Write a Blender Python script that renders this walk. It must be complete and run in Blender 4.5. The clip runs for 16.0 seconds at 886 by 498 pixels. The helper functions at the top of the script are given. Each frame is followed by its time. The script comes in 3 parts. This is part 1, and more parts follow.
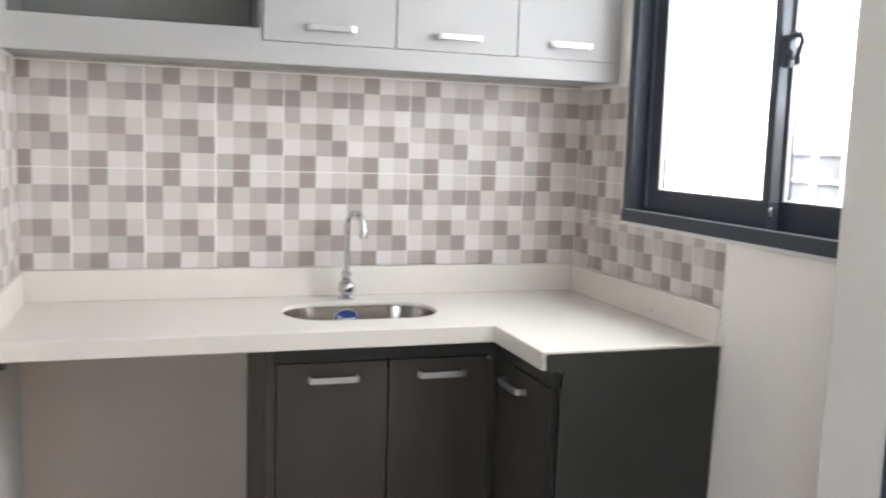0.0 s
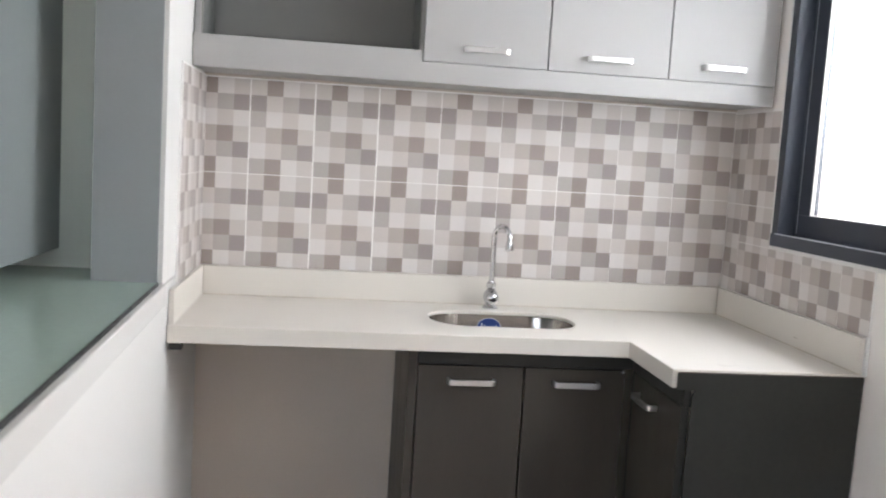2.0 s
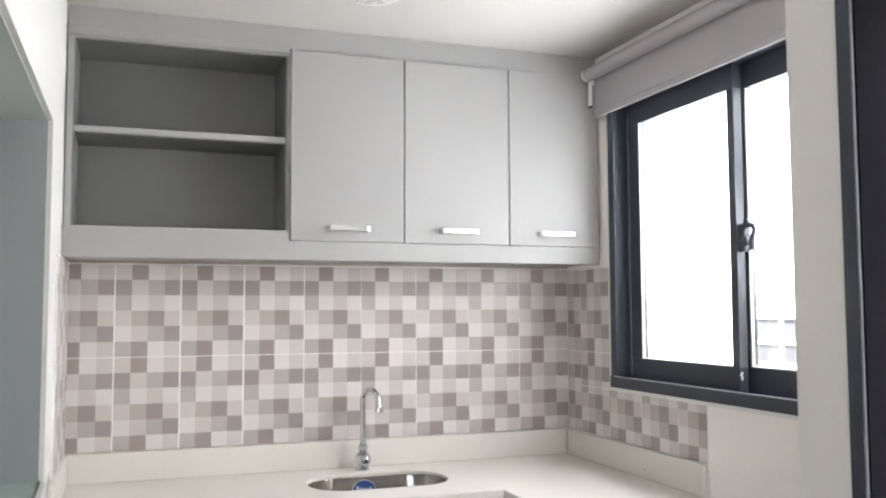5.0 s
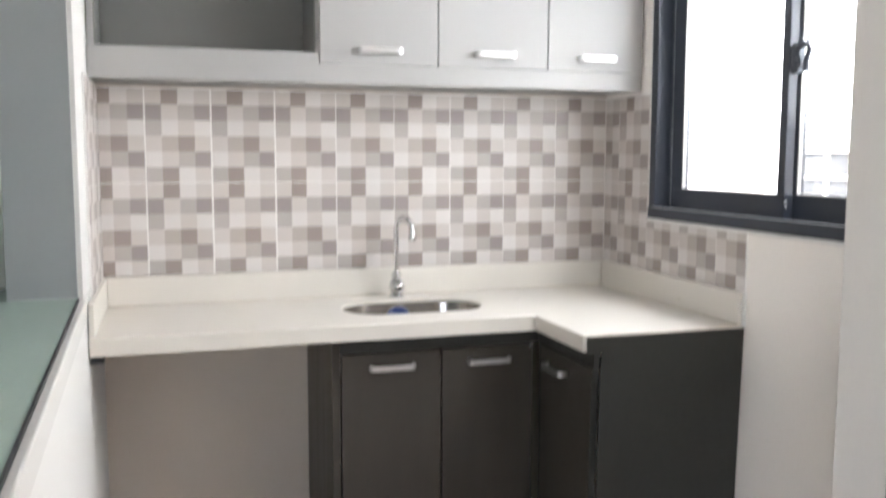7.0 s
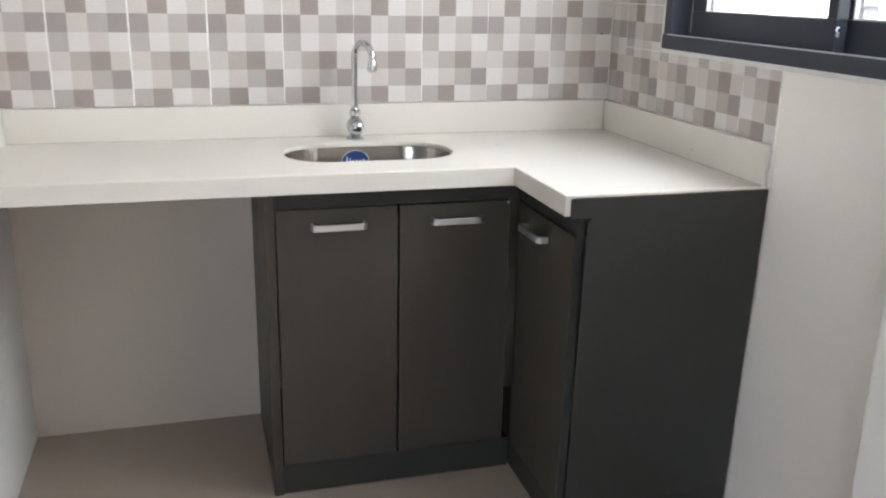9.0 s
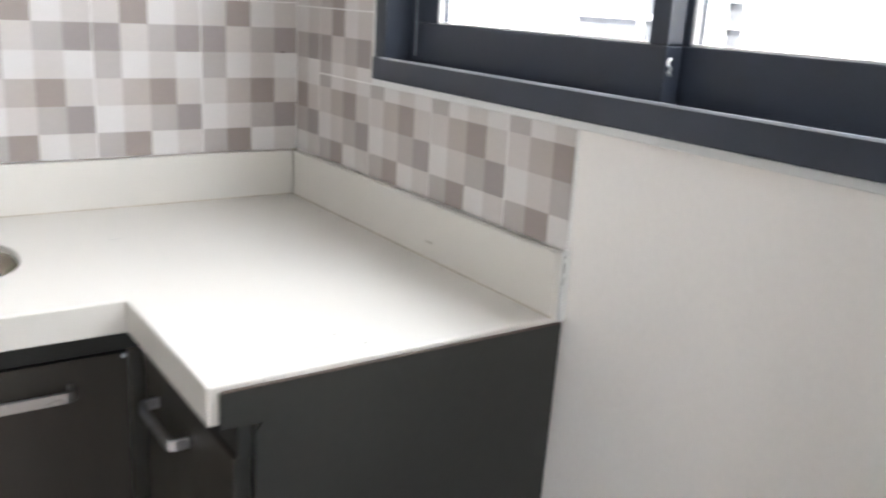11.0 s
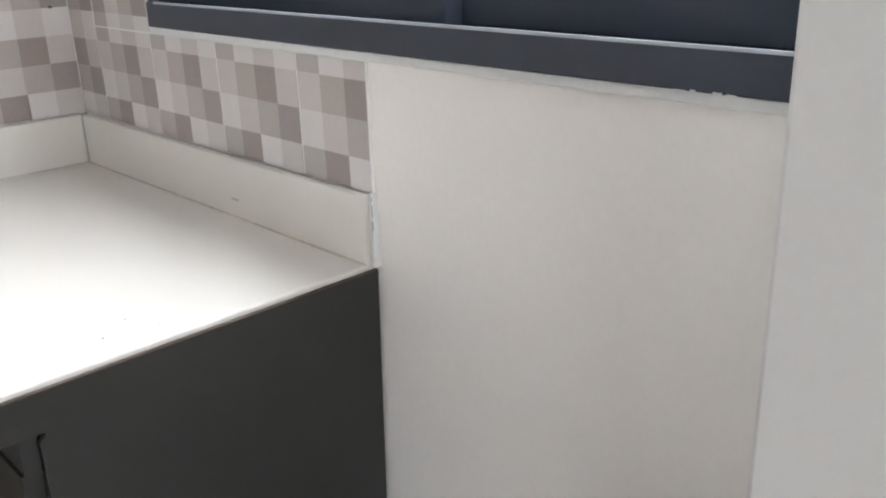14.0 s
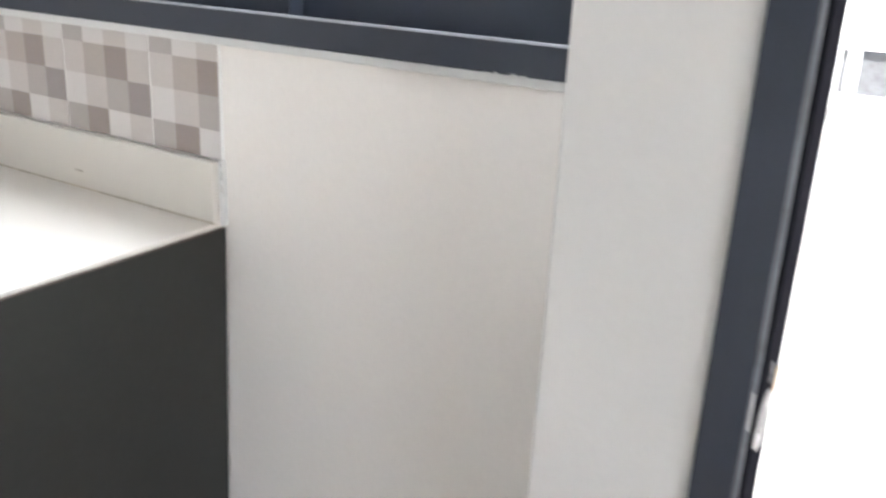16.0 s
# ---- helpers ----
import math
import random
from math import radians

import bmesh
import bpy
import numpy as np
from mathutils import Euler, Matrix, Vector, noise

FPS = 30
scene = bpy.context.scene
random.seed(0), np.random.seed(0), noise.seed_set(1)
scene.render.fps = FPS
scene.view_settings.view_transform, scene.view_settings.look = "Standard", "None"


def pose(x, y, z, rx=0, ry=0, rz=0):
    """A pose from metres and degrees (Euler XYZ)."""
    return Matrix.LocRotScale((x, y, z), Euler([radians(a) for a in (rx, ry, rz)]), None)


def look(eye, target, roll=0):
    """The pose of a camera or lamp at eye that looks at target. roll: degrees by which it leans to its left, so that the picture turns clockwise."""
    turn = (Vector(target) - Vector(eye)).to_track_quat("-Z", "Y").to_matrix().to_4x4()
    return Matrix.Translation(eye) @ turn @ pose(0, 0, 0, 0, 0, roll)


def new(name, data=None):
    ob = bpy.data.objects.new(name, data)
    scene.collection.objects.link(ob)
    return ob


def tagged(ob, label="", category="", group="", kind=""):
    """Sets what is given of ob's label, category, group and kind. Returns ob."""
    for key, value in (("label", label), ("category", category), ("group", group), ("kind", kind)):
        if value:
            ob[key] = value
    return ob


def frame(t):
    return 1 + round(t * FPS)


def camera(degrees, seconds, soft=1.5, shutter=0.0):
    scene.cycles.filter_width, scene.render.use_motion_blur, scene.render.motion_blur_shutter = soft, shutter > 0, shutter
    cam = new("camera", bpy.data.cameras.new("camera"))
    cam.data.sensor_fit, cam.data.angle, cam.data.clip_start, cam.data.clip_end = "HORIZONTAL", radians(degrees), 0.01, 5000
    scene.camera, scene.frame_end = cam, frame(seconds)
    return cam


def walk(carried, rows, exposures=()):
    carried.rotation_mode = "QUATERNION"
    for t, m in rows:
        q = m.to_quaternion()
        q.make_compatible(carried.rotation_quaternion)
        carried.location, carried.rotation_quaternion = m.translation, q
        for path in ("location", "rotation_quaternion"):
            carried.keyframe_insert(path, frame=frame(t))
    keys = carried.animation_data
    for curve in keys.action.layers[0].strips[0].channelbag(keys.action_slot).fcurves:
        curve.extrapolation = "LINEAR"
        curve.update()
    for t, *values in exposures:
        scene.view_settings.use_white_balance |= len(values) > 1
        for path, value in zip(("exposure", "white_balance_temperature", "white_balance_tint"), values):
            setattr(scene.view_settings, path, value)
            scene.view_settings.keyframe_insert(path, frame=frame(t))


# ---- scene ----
cam = camera(53.3, 16.0, soft=2.0, shutter=0.55)
PATH = [
    (0, (-1.405, -2.786, 1.377), (-0.781, -0.9, 1.143), 1.8),
    (0.5, (-1.327, -2.83, 1.371), (-0.93, -0.884, 1.13), 2.9),
    (1, (-1.31, -2.874, 1.366), (-1.034, -0.908, 1.123), 3.6),
    (1.5, (-1.31, -2.893, 1.367), (-1.049, -0.922, 1.148), 3.7),
    (2, (-1.364, -2.914, 1.365), (-1.107, -0.941, 1.162), 3.5),
    (2.5, (-1.449, -2.952, 1.376), (-1.141, -0.982, 1.222), 0.2),
    (3, (-1.52, -2.992, 1.427), (-1.135, -1.029, 1.405), -1.2),
    (3.5, (-1.556, -3.037, 1.463), (-0.998, -1.117, 1.523), -0.9),
    (3.7, (-1.539, -3.056, 1.475), (-0.979, -1.14, 1.599), -0.9),
    (5.8, (-1.599, -3.053, 1.4), (-0.891, -1.188, 1.536), 0.1),
    (6, (-1.585, -3.047, 1.4), (-0.886, -1.176, 1.502), 0.3),
    (6.5, (-1.583, -3.022, 1.385), (-0.903, -1.141, 1.376), 0.4),
    (7, (-1.563, -2.998, 1.362), (-0.975, -1.098, 1.156), 0.1),
    (7.5, (-1.512, -2.974, 1.327), (-0.97, -1.103, 0.877), 0.4),
    (8, (-1.425, -2.919, 1.309), (-0.91, -1.074, 0.734), 0.6),
    (8.2, (-1.391, -2.89, 1.324), (-0.876, -1.045, 0.747), 0.8),
    (10.3, (-1.036, -1.905, 1.31), (-0.402, -0.093, 0.749), 2.7),
    (10.5, (-0.979, -1.834, 1.313), (-0.093, -0.125, 0.77), 3.5),
    (11, (-0.803, -1.724, 1.304), (0.296, -0.145, 0.758), 3.1),
    (11.5, (-0.693, -1.686, 1.295), (0.532, -0.21, 0.73), 2.4),
    (12, (-0.702, -1.692, 1.294), (0.59, -0.301, 0.664), 1.8),
    (12.5, (-0.701, -1.707, 1.298), (0.601, -0.338, 0.642), 0.2),
    (13, (-0.696, -1.707, 1.295), (0.599, -0.34, 0.62), -1.0),
    (13.5, (-0.697, -1.722, 1.3), (0.604, -0.368, 0.61), -1.5),
    (14, (-0.689, -1.713, 1.301), (0.61, -0.357, 0.611), -1.8),
    (14.5, (-0.655, -1.692, 1.294), (0.649, -0.344, 0.599), -1.6),
    (15, (-0.671, -1.681, 1.287), (0.648, -0.341, 0.605), -0.8),
    (15.5, (-0.79, -1.737, 1.301), (0.708, -0.57, 0.673), 1.0),
    (16, (-0.91, -1.807, 1.3), (0.705, -0.827, 0.643), 2.9),
]
walk(cam, [(t, look(eye, target, roll)) for t, eye, target, roll in PATH], exposures=[(0.0, 3.12, 6350, 10), (2.0, 3.02, 6350, 11), (3.5, 3.05, 6350, 10.5), (6.0, 3.08, 6480, 10.5), (7.0, 3.20, 6450, 10),
      (8.2, 3.14, 6350, 8), (10.5, 3.20, 6230, 9.5), (12.0, 3.31, 6200, 9.5), (14.8, 3.21, 6230, 10), (15.5, 3.29, 6260, 10), (16.0, 3.58, 6220, 9.5)])

# ---- world, sun, exposure ----
world = bpy.data.worlds.new("world")
scene.world = world
world.use_nodes = True
wn = world.node_tree.nodes
wn.clear()
sky = wn.new("ShaderNodeTexSky")
sky.sky_type = "NISHITA"
sky.sun_disc = False
sky.sun_elevation = radians(55)
sky.sun_rotation = radians(250)
sky.air_density, sky.dust_density, sky.ozone_density = 1.0, 4.0, 1.0
bg = wn.new("ShaderNodeBackground")
bg.inputs["Strength"].default_value = 0.15
wout = wn.new("ShaderNodeOutputWorld")
world.node_tree.links.new(sky.outputs[0], bg.inputs[0])
world.node_tree.links.new(bg.outputs[0], wout.inputs[0])

sun = new("sun", bpy.data.lights.new("sun", "SUN"))
sun.data.energy = 2.8
sun.data.angle = radians(12)
sun.data.color = (1.0, 0.975, 0.94)
sun.matrix_world = look((-6, -2, 9), (0, 0, 0))



def area_lamp(name, width, height, watts, colour, at, towards):
    """An area lamp, for the sky's light in an opening or for fill."""
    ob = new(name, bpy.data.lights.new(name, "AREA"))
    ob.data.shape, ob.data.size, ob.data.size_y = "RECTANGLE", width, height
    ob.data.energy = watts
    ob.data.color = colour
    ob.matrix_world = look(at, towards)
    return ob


area_lamp("window_skylight", 1.15, 0.64, 2.85, (0.91, 0.96, 1.0), (0.165, -0.95, 1.79), (-1.0, -0.92, 1.78))
# Added fill from behind the view; no source is known there.
area_lamp("unseen_fill", 2.2, 1.4, 1.0, (1.0, 0.95, 0.885), (-2.5, -5.04, 1.45), (-2.3, -4.0, 1.38))


# ---- materials ----
def mat(name, color, rough=0.5, metal=0.0, var=0.06, scale=6.0, bump=0.0, bscale=80.0, spec=0.5,
        stretch=(1, 1, 1), rvar=0.08, piece=0.0):
    m = bpy.data.materials.new(name)
    m.use_nodes = True
    nt = m.node_tree
    n, l = nt.nodes, nt.links
    p = n["Principled BSDF"]
    p.inputs["Metallic"].default_value = metal
    p.inputs["Specular IOR Level"].default_value = spec
    tc = n.new("ShaderNodeTexCoord")
    mp = n.new("ShaderNodeMapping")
    mp.inputs["Scale"].default_value = stretch
    l.new(tc.outputs["Object"], mp.inputs["Vector"])
    broad = n.new("ShaderNodeTexNoise")
    broad.inputs["Scale"].default_value, broad.inputs["Detail"].default_value = scale, 5
    fine = n.new("ShaderNodeTexNoise")
    fine.inputs["Scale"].default_value, fine.inputs["Detail"].default_value = bscale, 4
    l.new(mp.outputs[0], broad.inputs["Vector"])
    l.new(mp.outputs[0], fine.inputs["Vector"])
    both = n.new("ShaderNodeMix")
    both.data_type = "FLOAT"
    both.inputs[0].default_value = 0.4
    l.new(broad.outputs["Fac"], both.inputs[2])
    l.new(fine.outputs["Fac"], both.inputs[3])
    ramp = n.new("ShaderNodeMapRange")
    ramp.inputs["From Min"].default_value, ramp.inputs["From Max"].default_value = 0.3, 0.7
    ramp.inputs["To Min"].default_value, ramp.inputs["To Max"].default_value = 1 - var, 1 + var
    l.new(both.outputs[0], ramp.inputs["Value"])
    mul = n.new("ShaderNodeMix")
    mul.data_type, mul.blend_type = "RGBA", "MULTIPLY"
    mul.inputs[0].default_value = 1.0
    mul.inputs[6].default_value = (*color, 1)
    val = ramp.outputs[0]
    if piece:
        info = n.new("ShaderNodeObjectInfo")
        pr = n.new("ShaderNodeMapRange")
        pr.inputs["To Min"].default_value, pr.inputs["To Max"].default_value = 1 - piece, 1 + piece
        l.new(info.outputs["Random"], pr.inputs["Value"])
        mm = n.new("ShaderNodeMath")
        mm.operation = "MULTIPLY"
        l.new(pr.outputs[0], mm.inputs[0])
        l.new(val, mm.inputs[1])
        val = mm.outputs[0]
    l.new(val, mul.inputs[7])
    l.new(mul.outputs[2], p.inputs["Base Color"])
    rr = n.new("ShaderNodeMapRange")
    rr.inputs["From Min"].default_value, rr.inputs["From Max"].default_value = 0.3, 0.7
    rr.inputs["To Min"].default_value, rr.inputs["To Max"].default_value = max(0.02, rough - rvar), min(1, rough + rvar)
    l.new(both.outputs[0], rr.inputs["Value"])
    l.new(rr.outputs[0], p.inputs["Roughness"])
    if bump:
        b = n.new("ShaderNodeBump")
        b.inputs["Strength"].default_value, b.inputs["Distance"].default_value = bump, 0.002
        l.new(both.outputs[0], b.inputs["Height"])
        l.new(b.outputs[0], p.inputs["Normal"])
    return m


def glass(name, color, ior=1.45, rough=0.0):
    m = bpy.data.materials.new(name)
    m.use_nodes = True
    p = m.node_tree.nodes["Principled BSDF"]
    p.inputs["Base Color"].default_value = (*color, 1)
    p.inputs["Transmission Weight"].default_value = 1.0
    p.inputs["IOR"].default_value = ior
    p.inputs["Roughness"].default_value = rough
    return m


M_WHITE = mat("white_wall_paint", (0.66, 0.645, 0.625), 0.7, var=0.03, scale=1.2, bump=0.10, bscale=140)
M_PIER = mat("grey_white_wall_paint", (0.71, 0.69, 0.67), 0.7, var=0.03, scale=1.2, bump=0.10, bscale=140)
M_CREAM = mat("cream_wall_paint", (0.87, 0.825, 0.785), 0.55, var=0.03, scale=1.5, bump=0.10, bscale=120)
M_BEIGE = mat("beige_wall_paint", (0.60, 0.53, 0.46), 0.7, var=0.04, scale=1.5, bump=0.10, bscale=120)
M_JAMB_SHEEN = mat("grey_jamb_sheen", (0.19, 0.20, 0.22), 0.5, var=0.25, scale=25, bump=0.1, bscale=150)
M_JAMB = mat("black_jamb_lining", (0.014, 0.014, 0.017), 0.9, var=0.1, scale=8, spec=0.0)
M_DULL = mat("dull_chrome", (0.12, 0.12, 0.12), 0.3, 1.0, var=0.25, scale=60)
M_BRASS = mat("tarnished_brass", (0.42, 0.31, 0.18), 0.38, 1.0, var=0.2, scale=40)
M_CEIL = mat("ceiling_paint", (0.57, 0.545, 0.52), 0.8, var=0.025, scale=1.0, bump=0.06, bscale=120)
M_FLOOR = mat("porcelain_floor", (0.35, 0.285, 0.235), 0.3, var=0.025, scale=1.2, bscale=30, rvar=0.02)
M_QUARTZ = mat("white_solid_surface", (0.682, 0.638, 0.582), 0.34, var=0.02, scale=3.0, bump=0.015, bscale=200)
M_CHAR = mat("charcoal_laminate", (0.052, 0.044, 0.036), 0.42, var=0.13, scale=3.0, bump=0.12, bscale=60, stretch=(6, 6, 0.7), spec=0.35)
M_BAND = mat("matt_black_edge", (0.018, 0.018, 0.016), 0.6, var=0.1, scale=20)
M_CHARSIDE = mat("charcoal_panel", (0.037, 0.036, 0.032), 0.5, var=0.15, scale=3.0, bump=0.08, bscale=70, spec=0.3)
M_GREY = mat("pale_grey_laminate", (0.352, 0.345, 0.338), 0.38, var=0.02, scale=2.0, bump=0.02, bscale=160)
# Door grey made darker: the open shelves' shade is put into the colour.
M_SHELF_SHADE = mat("shaded_shelf_grey", (0.175, 0.175, 0.167), 0.5, var=0.04, scale=3.0, bump=0.04, bscale=120)
M_ALU = mat("brushed_aluminium", (0.72, 0.72, 0.72), 0.32, 1.0, var=0.05, scale=10, bump=0.05, bscale=300, stretch=(1, 1, 8))
M_CHROME = mat("chrome", (0.62, 0.62, 0.63), 0.07, 1.0, var=0.03, scale=20, rvar=0.03)
M_STEEL = mat("stainless_steel", (0.40, 0.365, 0.335), 0.17, 1.0, var=0.04, scale=3, bump=0.03, bscale=160, stretch=(1, 1, 6))
M_DARKALU = mat("dark_powder_coated_aluminium", (0.032, 0.038, 0.055), 0.42, 0.0, var=0.12, scale=7, bump=0.04, bscale=250)
M_EDGE = mat("pale_edge_line", (0.42, 0.44, 0.48), 0.45, 0.2, var=0.12, scale=12, rvar=0.03)
M_SEAL = mat("pale_sealant", (0.74, 0.73, 0.71), 0.6, var=0.06, scale=14, bump=0.3, bscale=90)
M_GROUT = mat("white_grout", (0.84, 0.82, 0.80), 0.8, var=0.06, scale=30, bump=0.2, bscale=200)
M_BLIND = mat("grey_blind_fabric", (0.40, 0.375, 0.385), 0.85, var=0.05, scale=4, bump=0.25, bscale=500)
M_PLASTIC = mat("white_plastic", (0.80, 0.80, 0.79), 0.4, var=0.03, scale=20)
M_BLACK = mat("black_plastic", (0.02, 0.02, 0.021), 0.45, var=0.1, scale=20)
M_BLUE = mat("blue_sticker", (0.022, 0.05, 0.19), 0.4, var=0.08, scale=60)
M_LEDGE = mat("green_glass_ledge", (0.40, 0.49, 0.435), 0.04, var=0.05, scale=2.0, rvar=0.015, spec=1.0)
M_REVEAL = mat("grey_reveal_paint", (0.30, 0.317, 0.322), 0.6, var=0.03, scale=2.0, bump=0.06, bscale=120)
M_STRIP = mat("sage_paint", (0.84, 0.88, 0.83), 0.6, var=0.03, scale=2.0, bump=0.06, bscale=120)
M_HEAD = mat("grey_green_head_paint", (0.50, 0.53, 0.50), 0.6, var=0.03, scale=2.0, bump=0.06, bscale=120)
M_RAW = mat("raw_board_edge", (0.085, 0.060, 0.048), 0.9, var=0.4, scale=60, bump=0.5, bscale=300)
M_SCRATCH = mat("grey_scratch", (0.45, 0.43, 0.41), 0.7, var=0.2, scale=60)
M_SMUDGE = mat("brown_smudge", (0.46, 0.41, 0.35), 0.7, var=0.3, scale=40)
M_DARKPANEL = mat("dark_grey_panel", (0.20, 0.22, 0.22), 0.35, var=0.06, scale=2.0)
M_FACADE = mat("pale_render_facade", (0.80, 0.79, 0.77), 0.85, var=0.05, scale=0.6, bump=0.2, bscale=30)
M_PANE = mat("dim_window_pane", (0.125, 0.13, 0.138), 0.45, var=0.35, scale=5.0, spec=0.2)
M_GROUND = mat("concrete_ground", (0.40, 0.39, 0.37), 0.9, var=0.12, scale=0.4, bump=0.3, bscale=20)
M_GLASS = glass("clear_glass", (0.97, 0.985, 0.98), 1.45)
M_FROST = mat("frosted_glass", (0.62, 0.61, 0.59), 0.3, var=0.05, scale=20, bump=0.1, bscale=120)
M_SILL = mat("grey_sill_paint", (0.57, 0.555, 0.535), 0.65, var=0.03, scale=2.0, bump=0.08, bscale=140)
M_CRYSTAL = glass("crystal_glass", (0.92, 0.93, 0.93), 1.5, 0.12)
M_SQ = [
    mat("tile_white", (0.650, 0.612, 0.591), 0.34, var=0.03, scale=9, bump=0.03, bscale=120, piece=0.03),
    mat("tile_pale", (0.558, 0.509, 0.483), 0.34, var=0.04, scale=9, bump=0.03, bscale=120, piece=0.04),
    mat("tile_mid_grey", (0.426, 0.383, 0.364), 0.34, var=0.05, scale=9, bump=0.03, bscale=120, piece=0.05),
    mat("tile_dark_brown", (0.310, 0.257, 0.231), 0.34, var=0.06, scale=9, bump=0.03, bscale=120, piece=0.06),
    mat("tile_mid_brown", (0.431, 0.376, 0.345), 0.34, var=0.05, scale=9, bump=0.03, bscale=120, piece=0.05),
    mat("tile_dark_grey", (0.315, 0.271, 0.258), 0.34, var=0.06, scale=9, bump=0.03, bscale=120, piece=0.06),
    M_GROUT,
]


# ---- mesh helpers ----
def box(bm, x0, x1, y0, y1, z0, z1, mi=0):
    v = [bm.verts.new(c) for c in ((x0, y0, z0), (x1, y0, z0), (x1, y1, z0), (x0, y1, z0),
                                   (x0, y0, z1), (x1, y0, z1), (x1, y1, z1), (x0, y1, z1))]
    for f in ((3, 2, 1, 0), (4, 5, 6, 7), (0, 1, 5, 4), (1, 2, 6, 5), (2, 3, 7, 6), (3, 0, 4, 7)):
        face = bm.faces.new([v[i] for i in f])
        face.material_index = mi
    return v


def boxes(*dims, bevel=0.0, seg=2):
    bm = bmesh.new()
    for d in dims:
        box(bm, *d)
    if bevel:
        bmesh.ops.bevel(bm, geom=bm.edges[:], offset=bevel, segments=seg, profile=0.5, affect="EDGES")
    return bm


def prism(points, z0, z1, bevel=0.0):
    """An upright prism over a ring of x, y points."""
    bm = bmesh.new()
    low = [bm.verts.new((x, y, z0)) for x, y in points]
    top = [bm.verts.new((x, y, z1)) for x, y in points]
    bm.faces.new(low[::-1])
    bm.faces.new(top)
    for i in range(len(points)):
        j = (i + 1) % len(points)
        bm.faces.new((low[i], low[j], top[j], top[i]))
    bmesh.ops.recalc_face_normals(bm, faces=bm.faces[:])
    if bevel:
        bmesh.ops.bevel(bm, geom=bm.edges[:], offset=bevel, segments=2, profile=0.5, affect="EDGES")
    return bm


def lathe(profile, n=32, origin=(0, 0, 0), turn=None):
    """A turned body from radius, height pairs."""
    bm = bmesh.new()
    rings = []
    for r, z in profile:
        if r < 1e-5:
            rings.append([bm.verts.new((0, 0, z))])
        else:
            rings.append([bm.verts.new((r * math.cos(2 * math.pi * i / n), r * math.sin(2 * math.pi * i / n), z)) for i in range(n)])
    for a, b in zip(rings, rings[1:]):
        for i in range(n):
            j = (i + 1) % n
            if len(a) == 1 and len(b) == 1:
                continue
            if len(a) == 1:
                bm.faces.new((a[0], b[i], b[j]))
            elif len(b) == 1:
                bm.faces.new((a[i], a[j], b[0]))
            else:
                bm.faces.new((a[i], a[j], b[j], b[i]))
    bmesh.ops.recalc_face_normals(bm, faces=bm.faces[:])
    m = Matrix.Translation(origin) @ (turn if turn else Matrix.Identity(4))
    bmesh.ops.transform(bm, matrix=m, verts=bm.verts[:])
    return bm


def tube(path, r, n=16, caps=True):
    """A round tube along a list of points."""
    bm = bmesh.new()
    pts = [Vector(p) for p in path]
    rings = []
    side = None
    for i, p in enumerate(pts):
        d = (pts[min(i + 1, len(pts) - 1)] - pts[max(i - 1, 0)]).normalized()
        if side is None:
            side = d.orthogonal().normalized()
        side = (side - d * side.dot(d)).normalized()
        up = d.cross(side)
        rr = r[i] if isinstance(r, (list, tuple)) else r
        rings.append([bm.verts.new(p + rr * (math.cos(2 * math.pi * k / n) * side + math.sin(2 * math.pi * k / n) * up)) for k in range(n)])
    for a, b in zip(rings, rings[1:]):
        for k in range(n):
            j = (k + 1) % n
            bm.faces.new((a[k], a[j], b[j], b[k]))
    if caps:
        bm.faces.new(rings[0][::-1])
        bm.faces.new(rings[-1])
    bmesh.ops.recalc_face_normals(bm, faces=bm.faces[:])
    return bm


def part(name, bm, material, parent=None, label="", smooth=False):
    me = bpy.data.meshes.new(name)
    bm.to_mesh(me)
    bm.free()
    for m in material if isinstance(material, list) else [material]:
        me.materials.append(m)
    if smooth:
        me.shade_smooth()
        me.set_sharp_from_angle(angle=radians(40))
    ob = new(name, me)
    if parent:
        ob.parent = parent
        ob.matrix_parent_inverse = parent.matrix_basis.inverted()
    if label:
        tagged(ob, label)
    return ob


def thing(name, at, label, category, group="", kind=""):
    ob = new(name)
    ob.empty_display_size = 0.05
    ob.matrix_basis = pose(*at)
    return tagged(ob, label, category, group, kind)


def setting(name, bm, material, label, category):
    return tagged(part(name, bm, material), label, category, kind="structure")


# ---- the setting ----
CEIL = 2.345
LW, RW, PIER = -1.78, 0.006, -0.232
NEAR, FARX = -5.0, -4.6
WY0, WY1, WZ0, WZ1 = -1.62, -0.334, 1.16, 2.17
PY0, PY1 = -1.658, -1.504
DOOR_Y = -2.35

setting("floor", boxes((FARX - 0.1, 0.16, NEAR - 0.15, 0.16, -0.12, 0)), M_FLOOR,
        "beige grey polished porcelain floor", "floor")
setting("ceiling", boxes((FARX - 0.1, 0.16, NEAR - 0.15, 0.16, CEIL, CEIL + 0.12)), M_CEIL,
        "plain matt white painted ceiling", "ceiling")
wall_back = setting("wall_back", boxes((-2.4, 0.16, 0.008, 0.16, 0, CEIL)), M_BEIGE,
                    "beige painted wall, tiled above the counter", "wall")
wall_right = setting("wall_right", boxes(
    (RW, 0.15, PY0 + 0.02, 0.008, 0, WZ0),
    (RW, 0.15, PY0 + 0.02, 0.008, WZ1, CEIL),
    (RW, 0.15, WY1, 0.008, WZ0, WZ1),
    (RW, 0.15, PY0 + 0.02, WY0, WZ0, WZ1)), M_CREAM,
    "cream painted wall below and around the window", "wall")
